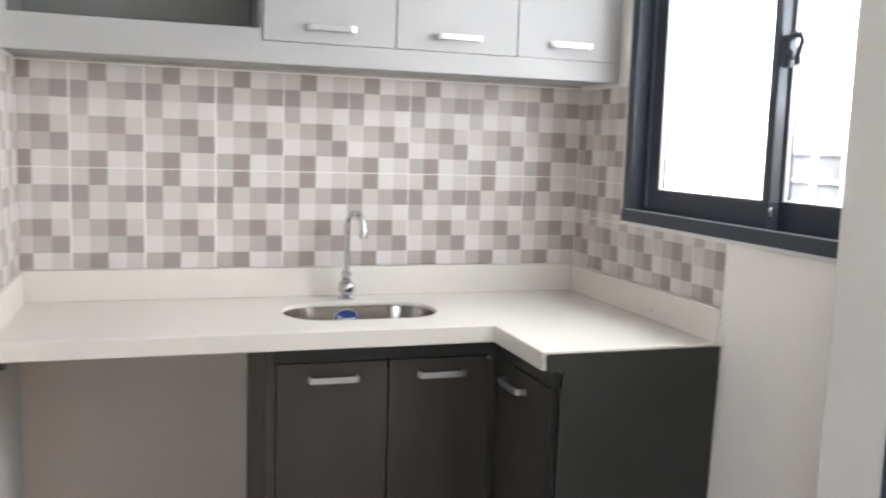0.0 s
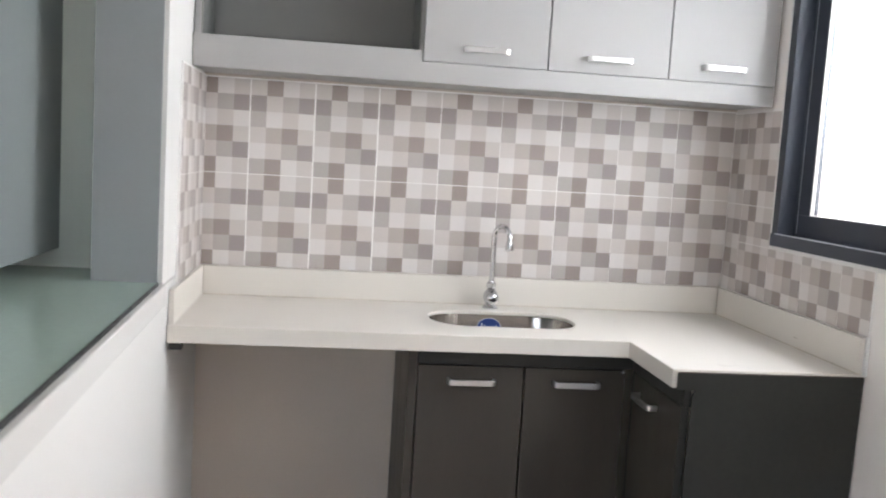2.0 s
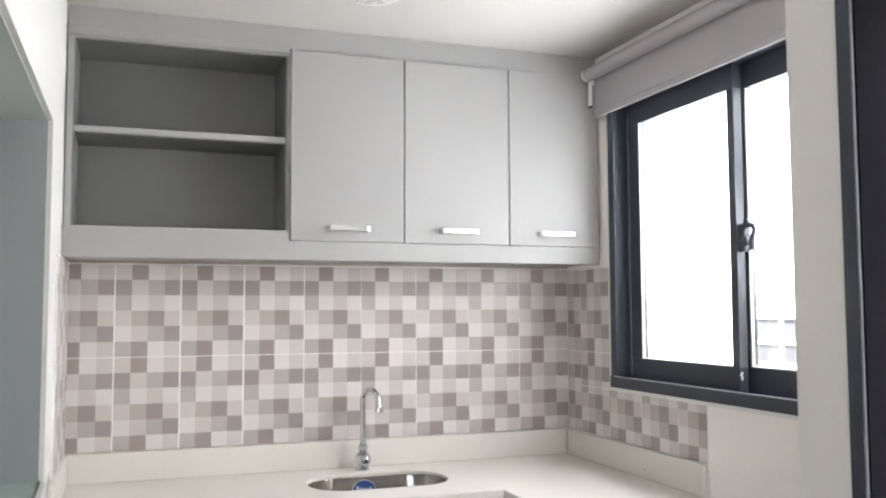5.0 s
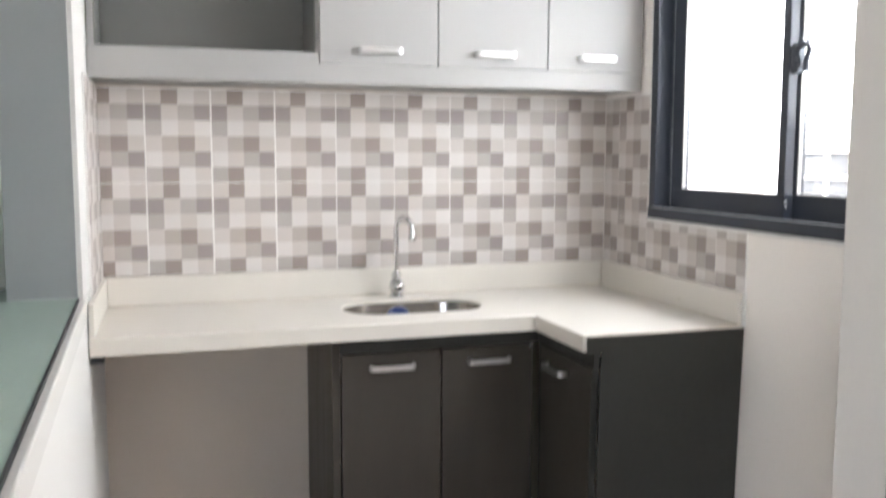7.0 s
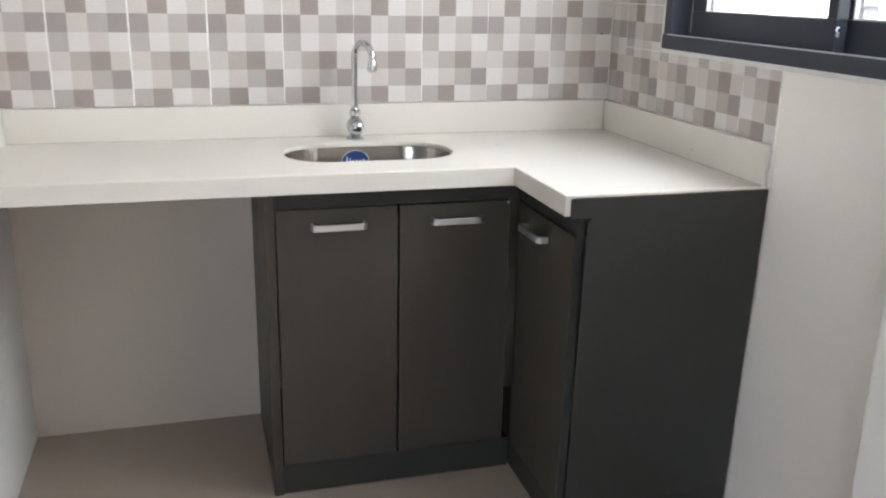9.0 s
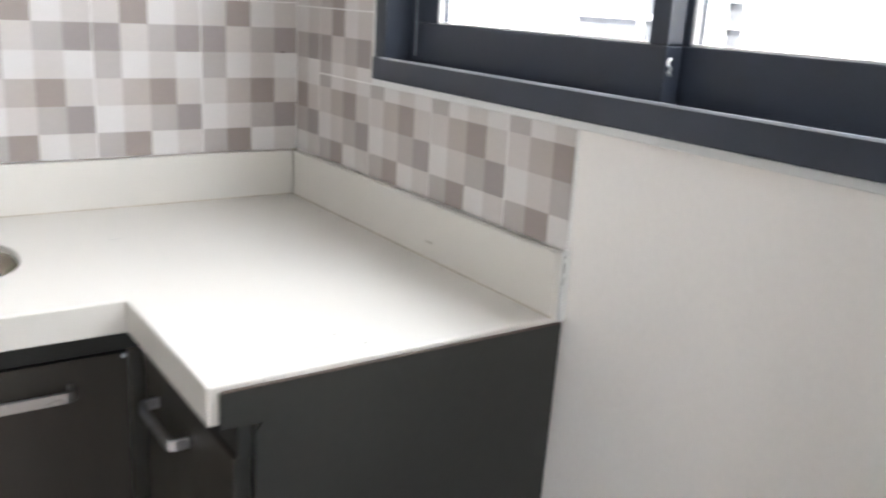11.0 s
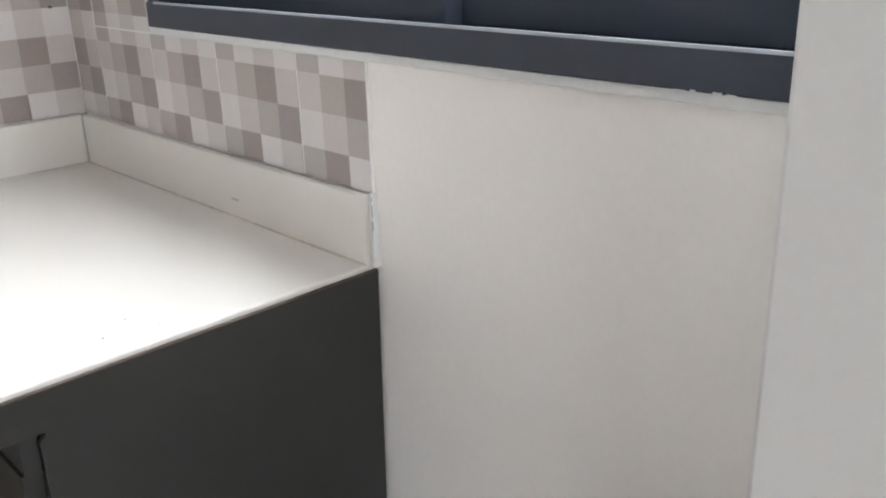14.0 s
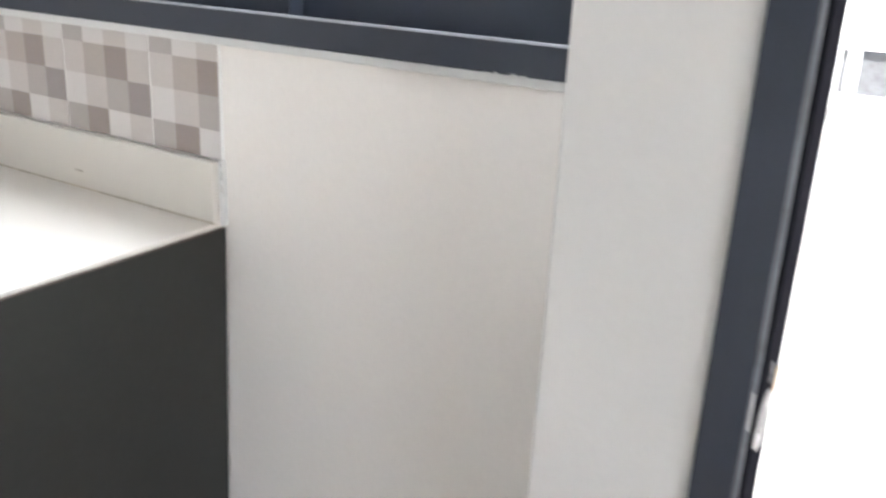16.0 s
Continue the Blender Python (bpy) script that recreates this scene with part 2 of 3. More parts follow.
setting("wall_pier", boxes((PIER, RW, PY0, PY1, 0, CEIL), bevel=0.004), M_PIER,
        "white painted pier between the window and the door", "wall")
setting("wall_door_head", boxes((PIER, -0.02, DOOR_Y, PY0, 2.12, CEIL)), M_WHITE,
        "white painted wall over the door", "wall")
setting("wall_near_door", boxes((PIER, -0.02, NEAR, DOOR_Y, 0, CEIL)), M_WHITE, "plain white painted wall", "wall")
# Unseen closing wall; its opening is added to hold the fill lamp.
setting("wall_near", boxes((FARX, -0.02, NEAR - 0.15, NEAR, 0, 0.72), (FARX, -0.02, NEAR - 0.15, NEAR, 2.18, CEIL),
                          (FARX, -3.65, NEAR - 0.15, NEAR, 0.72, 2.18), (-1.35, -0.02, NEAR - 0.15, NEAR, 0.72, 2.18)), M_WHITE,
        "plain white painted wall with an added opening for fill light", "wall")
setting("wall_living", boxes((FARX - 0.1, FARX, NEAR - 0.15, -2.7, 0, CEIL), (FARX, -2.42, -2.8, -2.7, 0, CEIL)), M_WHITE,
        "plain white painted wall closing the living area", "wall")
NY0, NY1, NZ0, NZ1 = -3.2, -0.62, 1.006, 1.912
wall_left = setting("wall_left", boxes(
    (-2.3, LW, NY0, 0.008, 0, 0.996),
    (-2.3, LW, NY0, 0.008, NZ1 + 0.004, CEIL),
    (-1.955, LW, NY1 + 0.004, 0.008, NZ0 - 0.004, NZ1 + 0.004),
    (-2.3, -1.955, -0.396, 0.008, NZ0 - 0.004, NZ1 + 0.004),
    (-2.42, -2.3, NY0, 0.008, 0, CEIL)), M_WHITE,
    "white painted wall with a glazed niche beside the counter", "wall")


def skewed(*dims, bevel=0.0):
    """Boxes whose room-side edge drifts into the room towards the near end."""
    bm = boxes(*dims, bevel=bevel)
    for v in bm.verts:
        if v.co.x > LW - 0.03:
            v.co.x += 0.030 * max(0.0, NY1 - v.co.y)
    return bm


niche = thing("niche_lining", (-1.9, -1.6, NZ0), "grey green niche lining behind a pane in the wall", "niche", kind="structure")
part("reveal", boxes((-1.955, LW - 0.012, NY1, NY1 + 0.004, NZ0, NZ1)), M_REVEAL, niche, "blue grey painted reveal")
part("return", boxes((-2.30, -1.955, -0.400, -0.396, NZ0, NZ1)), M_STRIP, niche, "pale sage painted return")
part("back_panel", boxes((-2.12, -2.095, NY0, -0.40, 1.060, NZ1)), M_DARKPANEL, niche, "dark grey back panel")
part("ledge", skewed((-2.299, LW - 0.012, NY0, NY1 - 0.001, NZ0 - 0.006, NZ0 + 0.001), (-2.299, LW - 0.012, NY1 - 0.001, -0.40, NZ0 - 0.006, NZ0 + 0.001)), M_LEDGE, niche, "glossy green glass ledge")
part("head", boxes((-2.10, LW - 0.012, NY0, -0.40, NZ1, NZ1 + 0.004)), M_HEAD, niche)
setting("niche_sill", skewed((LW - 0.012, LW + 0.006, NY0, NY1 + 0.03, 0.945, 1.0), bevel=0.004), M_SILL,
        "white painted sill along the niche", "sill")
part("edge_seal", skewed((LW - 0.012, LW - 0.008, NY0, NY1, 0.999, NZ0 + 0.0025)), M_BLACK, niche, "thin dark edge seal")

# ---- outside ----
setting("ground", boxes((-400, 400, -400, 400, -3.1, -3.0)), M_GROUND, "pale concrete ground far below the window", "ground")
FX = 1.05
house = thing("neighbouring_building", (2.5, 0, -3.0), "pale rendered building across a narrow gap with white barred windows", "building")
part("wall", boxes((FX, 5.0, -9, 12, -3.0, 2.7)), M_FACADE, house)
part("roof", boxes((FX - 0.08, 5.1, -9.2, 12.2, 2.7, 2.85), bevel=0.02), M_FACADE, house)


def far_window(y0, y1, z0, z1, ys, zs):
    e = 0.028
    pane_frame = part("window", boxes((FX - 0.02, FX, y0, y1, z1, z1 + e), (FX - 0.02, FX, y0, y1, z0 - e, z0),
                                      (FX - 0.02, FX, y0 - e, y0, z0 - e, z1 + e), (FX - 0.02, FX, y1, y1 + e, z0 - e, z1 + e)),
                      M_PLASTIC, house, "white framed window with white bars")
    part("pane", boxes((FX - 0.008, FX - 0.004, y0, y1, z0, z1)), M_PANE, pane_frame)
    for y in ys:
        part("bar", boxes((FX - 0.019, FX - 0.009, y - 0.011, y + 0.011, z0, z1)), M_PLASTIC, pane_frame)
    for z in zs:
        part("bar", boxes((FX - 0.018, FX - 0.009, y0, y1, z - 0.008, z + 0.008)), M_PLASTIC, pane_frame)


far_window(-0.12, 0.285, 1.20, 1.385, (0.03,), (1.283,))
far_window(-0.305, -0.254, 1.215, 1.33, (), (1.275,))
far_window(-2.0, -1.534, 1.05, 1.138, (-1.559,), ())
part("ledge", boxes((FX - 0.012, FX, -2.03, -1.53, 1.021, 1.024)), M_PANE, house)

# ---- window in the right wall ----
win = thing("window_1", (0.05, -0.97, WZ0), "dark aluminium sliding window with two sashes and a crescent lock", "window", kind="structure")
part("window_frame", boxes(
    (-0.010, -0.004, WY0, WY1, WZ0, WZ0 + 0.039),
    (-0.004, 0.115, WY0, WY1, WZ0, WZ0 + 0.027),
    (-0.006, 0.115, WY0, WY1, WZ1 - 0.03, WZ1),
    (-0.006, 0.115, WY1 - 0.037, WY1, WZ0 + 0.027, WZ1 - 0.03),
    (-0.006, 0.115, WY0, WY0 + 0.037, WZ0 + 0.027, WZ1 - 0.03), bevel=0.002), M_DARKALU, win)


def sash(x0, y0, y1, z0, z1, w0, w1, wz):
    s = part("sash", boxes((x0, x0 + 0.03, y0, y1, z0, z0 + wz), (x0, x0 + 0.03, y0, y1, z1 - wz, z1),
                           (x0, x0 + 0.03, y0, y0 + w0, z0 + wz, z1 - wz), (x0, x0 + 0.03, y1 - w1, y1, z0 + wz, z1 - wz), bevel=0.002),
             M_DARKALU, win)
    g = part("pane", boxes((x0 + 0.012, x0 + 0.018, y0 + w0 - 0.004, y1 - w1 + 0.004, z0 + wz - 0.004, z1 - wz + 0.004)), M_GLASS, s)
    g.visible_shadow = False
    part("gasket", boxes((x0 + 0.002, x0 + 0.0115, y1 - w1 - 0.004, y1 - w1, z0 + wz, z1 - wz),
                         (x0 + 0.002, x0 + 0.0115, y0 + w0, y1 - w1, z0 + wz, z0 + wz + 0.003)), M_SEAL, s)
    return s


sash(0.045, -0.961, -0.371, 1.1875, 2.1395, 0.031, 0.081, 0.0745)
sash(0.080, WY0 + 0.037, -0.930, 1.1875, 2.1395, 0.045, 0.036, 0.0745)
lock = part("crescent_lock", boxes((0.046, 0.073, -0.992, -0.9615, 1.588, 1.668), bevel=0.007, seg=3), M_DARKALU, win, "dark crescent lock")
part("nub", lathe([(0, 0), (0.009, 0), (0.008, 0.010), (0.005, 0.019), (0, 0.021)], 16, (0.058, -0.990, 1.664)), M_DARKALU, lock, smooth=True)
part("lever", tube([(0.052, -0.985, 1.655), (0.048, -1.012, 1.664), (0.046, -1.033, 1.658), (0.046, -1.039, 1.645), (0.047, -1.031, 1.632),
                    (0.048, -1.023, 1.618), (0.047, -1.025, 1.604), (0.047, -1.028, 1.592)], [0.008, 0.0075, 0.007, 0.0065, 0.007, 0.008, 0.009, 0.0085], 14),
     M_DARKALU, lock, smooth=True)
part("catch", tube([(0.052, -0.985, 1.630), (0.048, -1.000, 1.622), (0.048, -1.005, 1.604)], [0.008, 0.007, 0.006], 12), M_DARKALU, lock, smooth=True)
part("latch_hook", tube([(0.050, -0.966, 1.247), (0.045, -0.967, 1.245), (0.043, -0.968, 1.240), (0.047, -0.970, 1.235),
                         (0.044, -0.969, 1.230), (0.048, -0.968, 1.227), (0.050, -0.966, 1.230)], 0.0019, 8), M_ALU, win, "bright metal hook", smooth=True)
# Pale strip paints the sky's highlight onto the track's rounded lip.
part("lip_highlight", boxes((-0.0118, -0.0085, WY0, WY1 - 0.03, WZ0 + 0.0370, WZ0 + 0.0402)), M_EDGE, win, "pale strip painted as the sill track's edge highlight")
part("side_strip", boxes((0.0435, 0.0448, -0.3905, -0.3885, WZ0 + 0.045, WZ1 - 0.06)), M_EDGE, win, "bright side strip")
part("sealant_bead", boxes((-0.004, 0.005, WY0, WY1 + 0.012, WZ0 - 0.012, WZ0),
                           (-0.004, 0.005, WY1, WY1 + 0.012, WZ0, WZ1), bevel=0.002), M_SEAL, win, "pale uneven sealant bead")

for y0, y1, z0, z1 in ((-1.312, -1.300, WZ0 - 0.001, WZ0 + 0.001), (-1.322, -1.317, WZ0, WZ0 + 0.002), (-1.347, -1.338, WZ0 - 0.002, WZ0 + 0.002), (-1.360, -1.351, WZ0 - 0.001, WZ0 + 0.0015)):
    part("paint_fleck", boxes((-0.0108, -0.0098, y0, y1, z0, z1), bevel=0.0004), M_SEAL, win, "white paint fleck on the frame")

# ---- door beside the pier ----
door = thing("door_1", (-0.13, -2.4, 0), "open doorway with a dark aluminium frame beside the pier", "door", kind="structure")
part("jamb", boxes((PIER - 0.008, PIER + 0.060, PY0 - 0.035, PY0, 0, 2.12), bevel=0.0012), M_DARKALU, door)
part("stop", boxes((PIER - 0.0005, PIER + 0.058, PY0 - 0.0435, PY0 - 0.0352, 0, 2.06), bevel=0.001), M_JAMB, door)
# Grey strip stands in for the grazing sheen on the frame's edge.
part("gasket", boxes((PIER - 0.0065, PIER - 0.0010, PY0 - 0.0392, PY0 - 0.0353, 0.01, 2.06)), M_JAMB_SHEEN, door, "grey strip in place of the door frame's sheen")
part("jamb_lining", boxes((PIER + 0.0605, 0.006, PY0 - 0.014, PY0, 0, 2.12)), M_JAMB, door, "dark jamb lining")
part("jamb", boxes((PIER - 0.008, -0.02, DOOR_Y, DOOR_Y + 0.05, 0, 2.12), bevel=0.003), M_DARKALU, door)
part("head", boxes((PIER - 0.008, -0.02, DOOR_Y + 0.05, PY0 - 0.050, 2.06, 2.12), bevel=0.003), M_DARKALU, door)
quarter = Euler((radians(90), 0, 0)).to_matrix().to_4x4()
latch_at = (PIER + 0.024, PY0 - 0.0434, 0.935)
rose = part("latch_rose", lathe([(0.012, 0.0004), (0.014, 0.0012), (0.019, 0.0016), (0.024, 0.0012), (0.0265, 0.0), (0.012, 0.0), (0.012, 0.0004)], 28, latch_at, quarter),
            M_DULL, door, "worn dull chrome latch rose", smooth=True)
part("spindle", lathe([(0, 0), (0.0105, 0), (0.0105, 0.0008), (0.006, 0.0012), (0, 0.0012)], 20, latch_at, quarter), M_BLACK, rose, smooth=True)
part("latch_pin", boxes((PIER + 0.018, PIER + 0.024, PY0 - 0.0448, PY0 - 0.0434, 0.972, 0.990), bevel=0.0004), M_DULL, door, "short chrome latch pin")
part("latch_tongue", boxes((PIER + 0.046, PIER + 0.0575, PY0 - 0.0448, PY0 - 0.0434, 0.950, 0.972), bevel=0.0004), M_BRASS, door, "tarnished brass latch tongue")
part("paint_scuff", boxes((PIER - 0.0075, PIER - 0.0066, PY0 - 0.0395, PY0 - 0.0372, 0.938, 0.972), bevel=0.0003), M_SEAL, door, "scuffed pale paint on the jamb strip")

# ---- worktop with backsplash ----
CT, CU, CB = 0.884, 0.872, 0.836


def rounded(cx, cy, w, h, r, n=8):
    pts = []
    for sx, sy, a0 in ((1, 1, 0), (-1, 1, 90), (-1, -1, 180), (1, -1, 270)):
        for k in range(n + 1):
            a = radians(a0 + 90 * k / n)
            pts.append((cx + sx * (w / 2 - r) + r * math.cos(a), cy + sy * (h / 2 - r) + r * math.sin(a)))
    return pts


SINK = dict(cx=-0.824, cy=-0.268, w=0.452, h=0.262)


def worktop_mesh():
    """A slab with a sink cut-out and a built-up edge, in one piece."""
    rim = [(-1.777, 0.0), (-1.777, -0.545), (-0.506, -0.545), (-0.506, -0.864), (0.0, -0.864), (0.0, 0.0)]
    inn = [(-1.757, -0.02), (-1.757, -0.525), (-0.486, -0.525), (-0.486, -0.844), (-0.02, -0.844), (-0.02, -0.02)]
    hole = rounded(SINK["cx"], SINK["cy"], SINK["w"], SINK["h"], 0.115)
    bm = bmesh.new()

    def ring(points, z):
        return [bm.verts.new((x, y, z)) for x, y in points]

    def bridge(a, b):
        for i in range(len(a)):
            j = (i + 1) % len(a)
            bm.faces.new((a[i], a[j], b[j], b[i]))

    def fill(a, b):
        ed = [bm.edges.get((r[i], r[(i + 1) % len(r)])) or bm.edges.new((r[i], r[(i + 1) % len(r)])) for r in (a, b) for i in range(len(r))]
        made = bmesh.ops.triangle_fill(bm, use_beauty=True, use_dissolve=False, edges=ed)
        inside = set(b)
        bmesh.ops.delete(bm, geom=[f for f in made["geom"] if isinstance(f, bmesh.types.BMFace) and all(v in inside for v in f.verts)], context="FACES_ONLY")

    top_rim, low_rim, low_inn, high_inn = ring(rim, CT), ring(rim, CB), ring(inn, CB), ring(inn, CU)
    top_hole, low_hole = ring(hole, CT), ring(hole, CU)
    fill(top_rim, top_hole)
    fill(high_inn, low_hole)
    bridge(top_rim, low_rim)
    bridge(low_rim, low_inn)
    bridge(low_inn, high_inn)
    bridge(top_hole, low_hole)
    bmesh.ops.recalc_face_normals(bm, faces=bm.faces[:])
    sharp = [e for e in bm.edges if len(e.link_faces) == 2 and e.calc_face_angle(0) > 1.0]
    bmesh.ops.bevel(bm, geom=sharp, offset=0.0028, segments=3, profile=0.5, affect="EDGES")
    return bm


top = thing("worktop", (-0.9, -0.3, CB), "white solid surface L-shaped kitchen worktop with low upstand", "worktop")
part("slab", worktop_mesh(), M_QUARTZ, top)
part("upstand", boxes((-1.762, -0.015, -0.015, 0.0, CT - 0.0005, 0.978), bevel=0.0022), M_QUARTZ, top)
part("upstand", boxes((-0.015, 0.0, -0.862, -0.0155, CT - 0.0005, 0.978), bevel=0.0022), M_QUARTZ, top)
part("upstand", boxes((-1.777, -1.7625, -0.53, 0.0, CT - 0.0005, 0.978), bevel=0.0022), M_QUARTZ, top)
part("joint", boxes((-1.762, -0.016, -0.0175, -0.0145, CT, CT + 0.0022), (-0.0175, -0.0145, -0.864, -0.016, CT, CT + 0.0022)),
     mat("greyed_joint", (0.53, 0.47, 0.39), 0.7, var=0.3, scale=12), top, "dirty grey brown silicone joint")
part("smudge", boxes((-0.0158, -0.0150, -0.560, -0.541, 0.912, 0.9148)), M_SMUDGE, top, "small brown smudge")
part("end_seal", boxes((-0.005, 0.0055, -0.8705, -0.8625, CT - 0.004, 0.981), bevel=0.0012), M_SEAL, top, "white sealant at the upstand end")
for z0, z1 in ((0.971, 0.976), (0.951, 0.966), (0.932, 0.944)):
    part("crack", boxes((-0.0059, -0.0054, -0.8708, -0.8702, z0, z1)), M_RAW, top, "fine dark crack in the sealant")
for i, (x, y, r) in enumerate(((-0.289, -0.826, 0.0012), (-0.311, -0.784, 0.0013), (-0.351, -0.814, 0.0014))):
    part("speck", prism([(x + r * k, y + r * q) for k, q in ((-1, -0.4), (0.3, -0.8), (1.4, -0.1), (0.6, 0.5), (-0.7, 0.4))], CT - 0.0002, CT + 0.0003), M_RAW, top, "tiny dark speck")
for path in (((-0.360, -0.800), (-0.352, -0.812), (-0.340, -0.816), (-0.326, -0.812)), ((-0.316, -0.806), (-0.306, -0.804), (-0.298, -0.798)), ((-0.452, -0.232), (-0.440, -0.235), (-0.431, -0.233))):
    part("scratch", tube([(x, y, CT + 0.0001) for x, y in path], 0.0004, 6), M_SCRATCH, top, "faint grey hairline scratch")
bracket = thing("bracket", (-1.73, -0.5, CB), "small dark steel bracket under the worktop end", "bracket")
part("plate", boxes((-1.777, -1.742, -0.522, -0.49, CB - 0.024, CU - 0.001), bevel=0.003), M_BLACK, bracket)
part("bolt", lathe([(0, 0), (0.006, 0), (0.006, 0.005), (0, 0.005)], 8, (-1.758, -0.506, CB - 0.029)), M_ALU, bracket)

# ---- sink ----
sink = thing("kitchen_sink", (SINK["cx"], SINK["cy"], CU - 0.16), "undermounted stainless steel sink bowl with a blue sticker", "sink")


def bowl_mesh():
    bm = bmesh.new()
    rings = []
    for inset, z, r in ((-0.018, CU - 0.001, 0.125), (-0.007, CU - 0.001, 0.119), (-0.005, CU - 0.01, 0.118), (0.003, CU - 0.11, 0.110),
                        (0.013, CU - 0.14, 0.101), (0.040, CU - 0.155, 0.08), (0.09, CU - 0.158, 0.04)):
        rings.append([bm.verts.new((x, y, z)) for x, y in rounded(SINK["cx"], SINK["cy"], SINK["w"] - 2 * inset, SINK["h"] - 2 * inset, r)])
    for a, b in zip(rings, rings[1:]):
        for i in range(len(a)):
            j = (i + 1) % len(a)
            bm.faces.new((a[i], a[j], b[j], b[i]))
    bm.faces.new(rings[-1])
    bmesh.ops.recalc_face_normals(bm, faces=bm.faces[:])
    return bm


bowl = part("bowl", bowl_mesh(), M_STEEL, sink, smooth=True)
so = bowl.modifiers.new("thickness", "SOLIDIFY")
so.thickness, so.offset = 0.0015, 1
part("drain", lathe([(0, 0), (0.02, 0.0), (0.034, 0.003), (0.042, 0.001), (0.042, -0.002), (0, -0.002)], 24,
                    (SINK["cx"], SINK["cy"], CU - 0.156)), M_CHROME, sink, smooth=True)
sx, sy, sz = -0.838, SINK["cy"] + SINK["h"] / 2 - 0.0045, CU - 0.040
oval = [(sx + 0.038 * math.cos(2 * math.pi * i / 28), sz + 0.030 * math.sin(2 * math.pi * i / 28)) for i in range(28)]


def upright(points, y0, y1, bevel=0.0):
    """A ring of x, z points pushed along y."""
    bm = prism([(x, z) for x, z in points], 0, 1)
    for v in bm.verts:
        x, z, k = v.co
        v.co = (x, y0 + k * (y1 - y0), z)
    bmesh.ops.recalc_face_normals(bm, faces=bm.faces[:])
    if bevel:
        bmesh.ops.bevel(bm, geom=bm.edges[:], offset=bevel, segments=2, profile=0.5, affect="EDGES")
    return bm


rim_o = [(sx + 0.0395 * math.cos(2 * math.pi * i / 28), sz + 0.0315 * math.sin(2 * math.pi * i / 28)) for i in range(28)]
sticker = part("sticker", upright(rim_o, sy - 0.0005, sy), M_PLASTIC, sink, "blue oval sticker with white lettering bars")
part("field", upright(oval, sy - 0.001, sy - 0.0006), M_BLUE, sticker)
for i, (dx, w, h) in enumerate(((-0.026, 0.0045, 0.018), (-0.017, 0.004, 0.013), (-0.008, 0.0045, 0.009), (0.002, 0.0045, 0.009),
                                (0.012, 0.004, 0.009), (0.021, 0.0045, 0.011))):
    part("mark", boxes((sx + dx, sx + dx + w, sy - 0.0014, sy - 0.0011, sz - 0.004, sz - 0.004 + h)), M_PLASTIC, sticker)

# ---- faucet ----
tap = thing("faucet", (-0.826, -0.072, CT), "chrome gooseneck faucet with a round side valve", "faucet")
FXY = Vector((-0.826, -0.072, 0))
part("base", lathe([(0, 0), (0.026, 0), (0.026, 0.004), (0.021, 0.009), (0.016, 0.016), (0.019, 0.022), (0.024, 0.031), (0.025, 0.042),
                    (0.022, 0.053), (0.015, 0.061), (0.011, 0.066), (0.016, 0.069), (0.016, 0.083), (0.011, 0.087), (0.010, 0.091), (0, 0.091)], 32,
                   (FXY.x, FXY.y, CT)), M_CHROME, tap, smooth=True)
knob_turn = Euler((radians(90), 0, radians(4))).to_matrix().to_4x4()
knob = part("valve", lathe([(0, 0), (0.016, 0), (0.0205, 0.006), (0.0225, 0.015), (0.021, 0.025), (0.0155, 0.032), (0.008, 0.0355), (0, 0.036)], 28,
                           (FXY.x, FXY.y - 0.004, CT + 0.036), knob_turn), M_CHROME, tap, smooth=True)
# Black disc paints the dark reflection on the face of the chrome valve.
part("cap", lathe([(0, 0), (0.0075, 0), (0.0075, 0.0018), (0, 0.0025)], 20, (FXY.x + 0.0025, FXY.y - 0.0395, CT + 0.034), knob_turn), M_BLACK, knob)
gdir = Vector((0.42, -0.907, 0))
R = 0.043
pts = [FXY + Vector((0, 0, CT + 0.082 + 0.16 * i / 6)) for i in range(6)]
zc = CT + 0.232
for i in range(0, 17):
    a = math.pi * i / 16 * 1.02
    pts.append(FXY + gdir * (R - R * math.cos(a)) + Vector((0, 0, zc + R * math.sin(a))))
pts.append(pts[-1] + Vector((0, 0, -0.012)))
part("spout", tube(pts, 0.0086, 20), M_CHROME, tap, smooth=True)
e = pts[-1]
part("aerator", lathe([(0, 0), (0.0105, 0), (0.0130, 0.002), (0.0135, 0.007), (0.0118, 0.022), (0.0092, 0.032), (0, 0.033)], 24, (e.x, e.y, e.z - 0.018)), M_CHROME, tap, smooth=True)


# ---- cabinets ----
def handle_mesh(length, flat=0.016, out=0.030, t=0.007):
    """A flat bow handle along x, standing off towards -y."""
    prof = [(-length / 2, 0), (-length / 2, -out + 0.010), (-length / 2 + 0.004, -out + 0.003), (-length / 2 + 0.012, -out)]
    prof = prof + [(-x, y) for x, y in prof[::-1]]
    inn = [(-length / 2 + t, 0), (-length / 2 + t, -out + 0.013), (-length / 2 + t + 0.006, -out + t)]
    inn = inn + [(-x, y) for x, y in inn[::-1]]
    ring = prof + inn[::-1]
    return prism(ring, -flat / 2, flat / 2, 0.0012)


def add_handle(parent, x, y, z, rz=0, length=0.138):
    bm = handle_mesh(length)
    bmesh.ops.transform(bm, matrix=pose(x, y, z, 0, 0, rz), verts=bm.verts[:])
    return part("handle", bm, M_ALU, parent, "brushed aluminium bow handle")


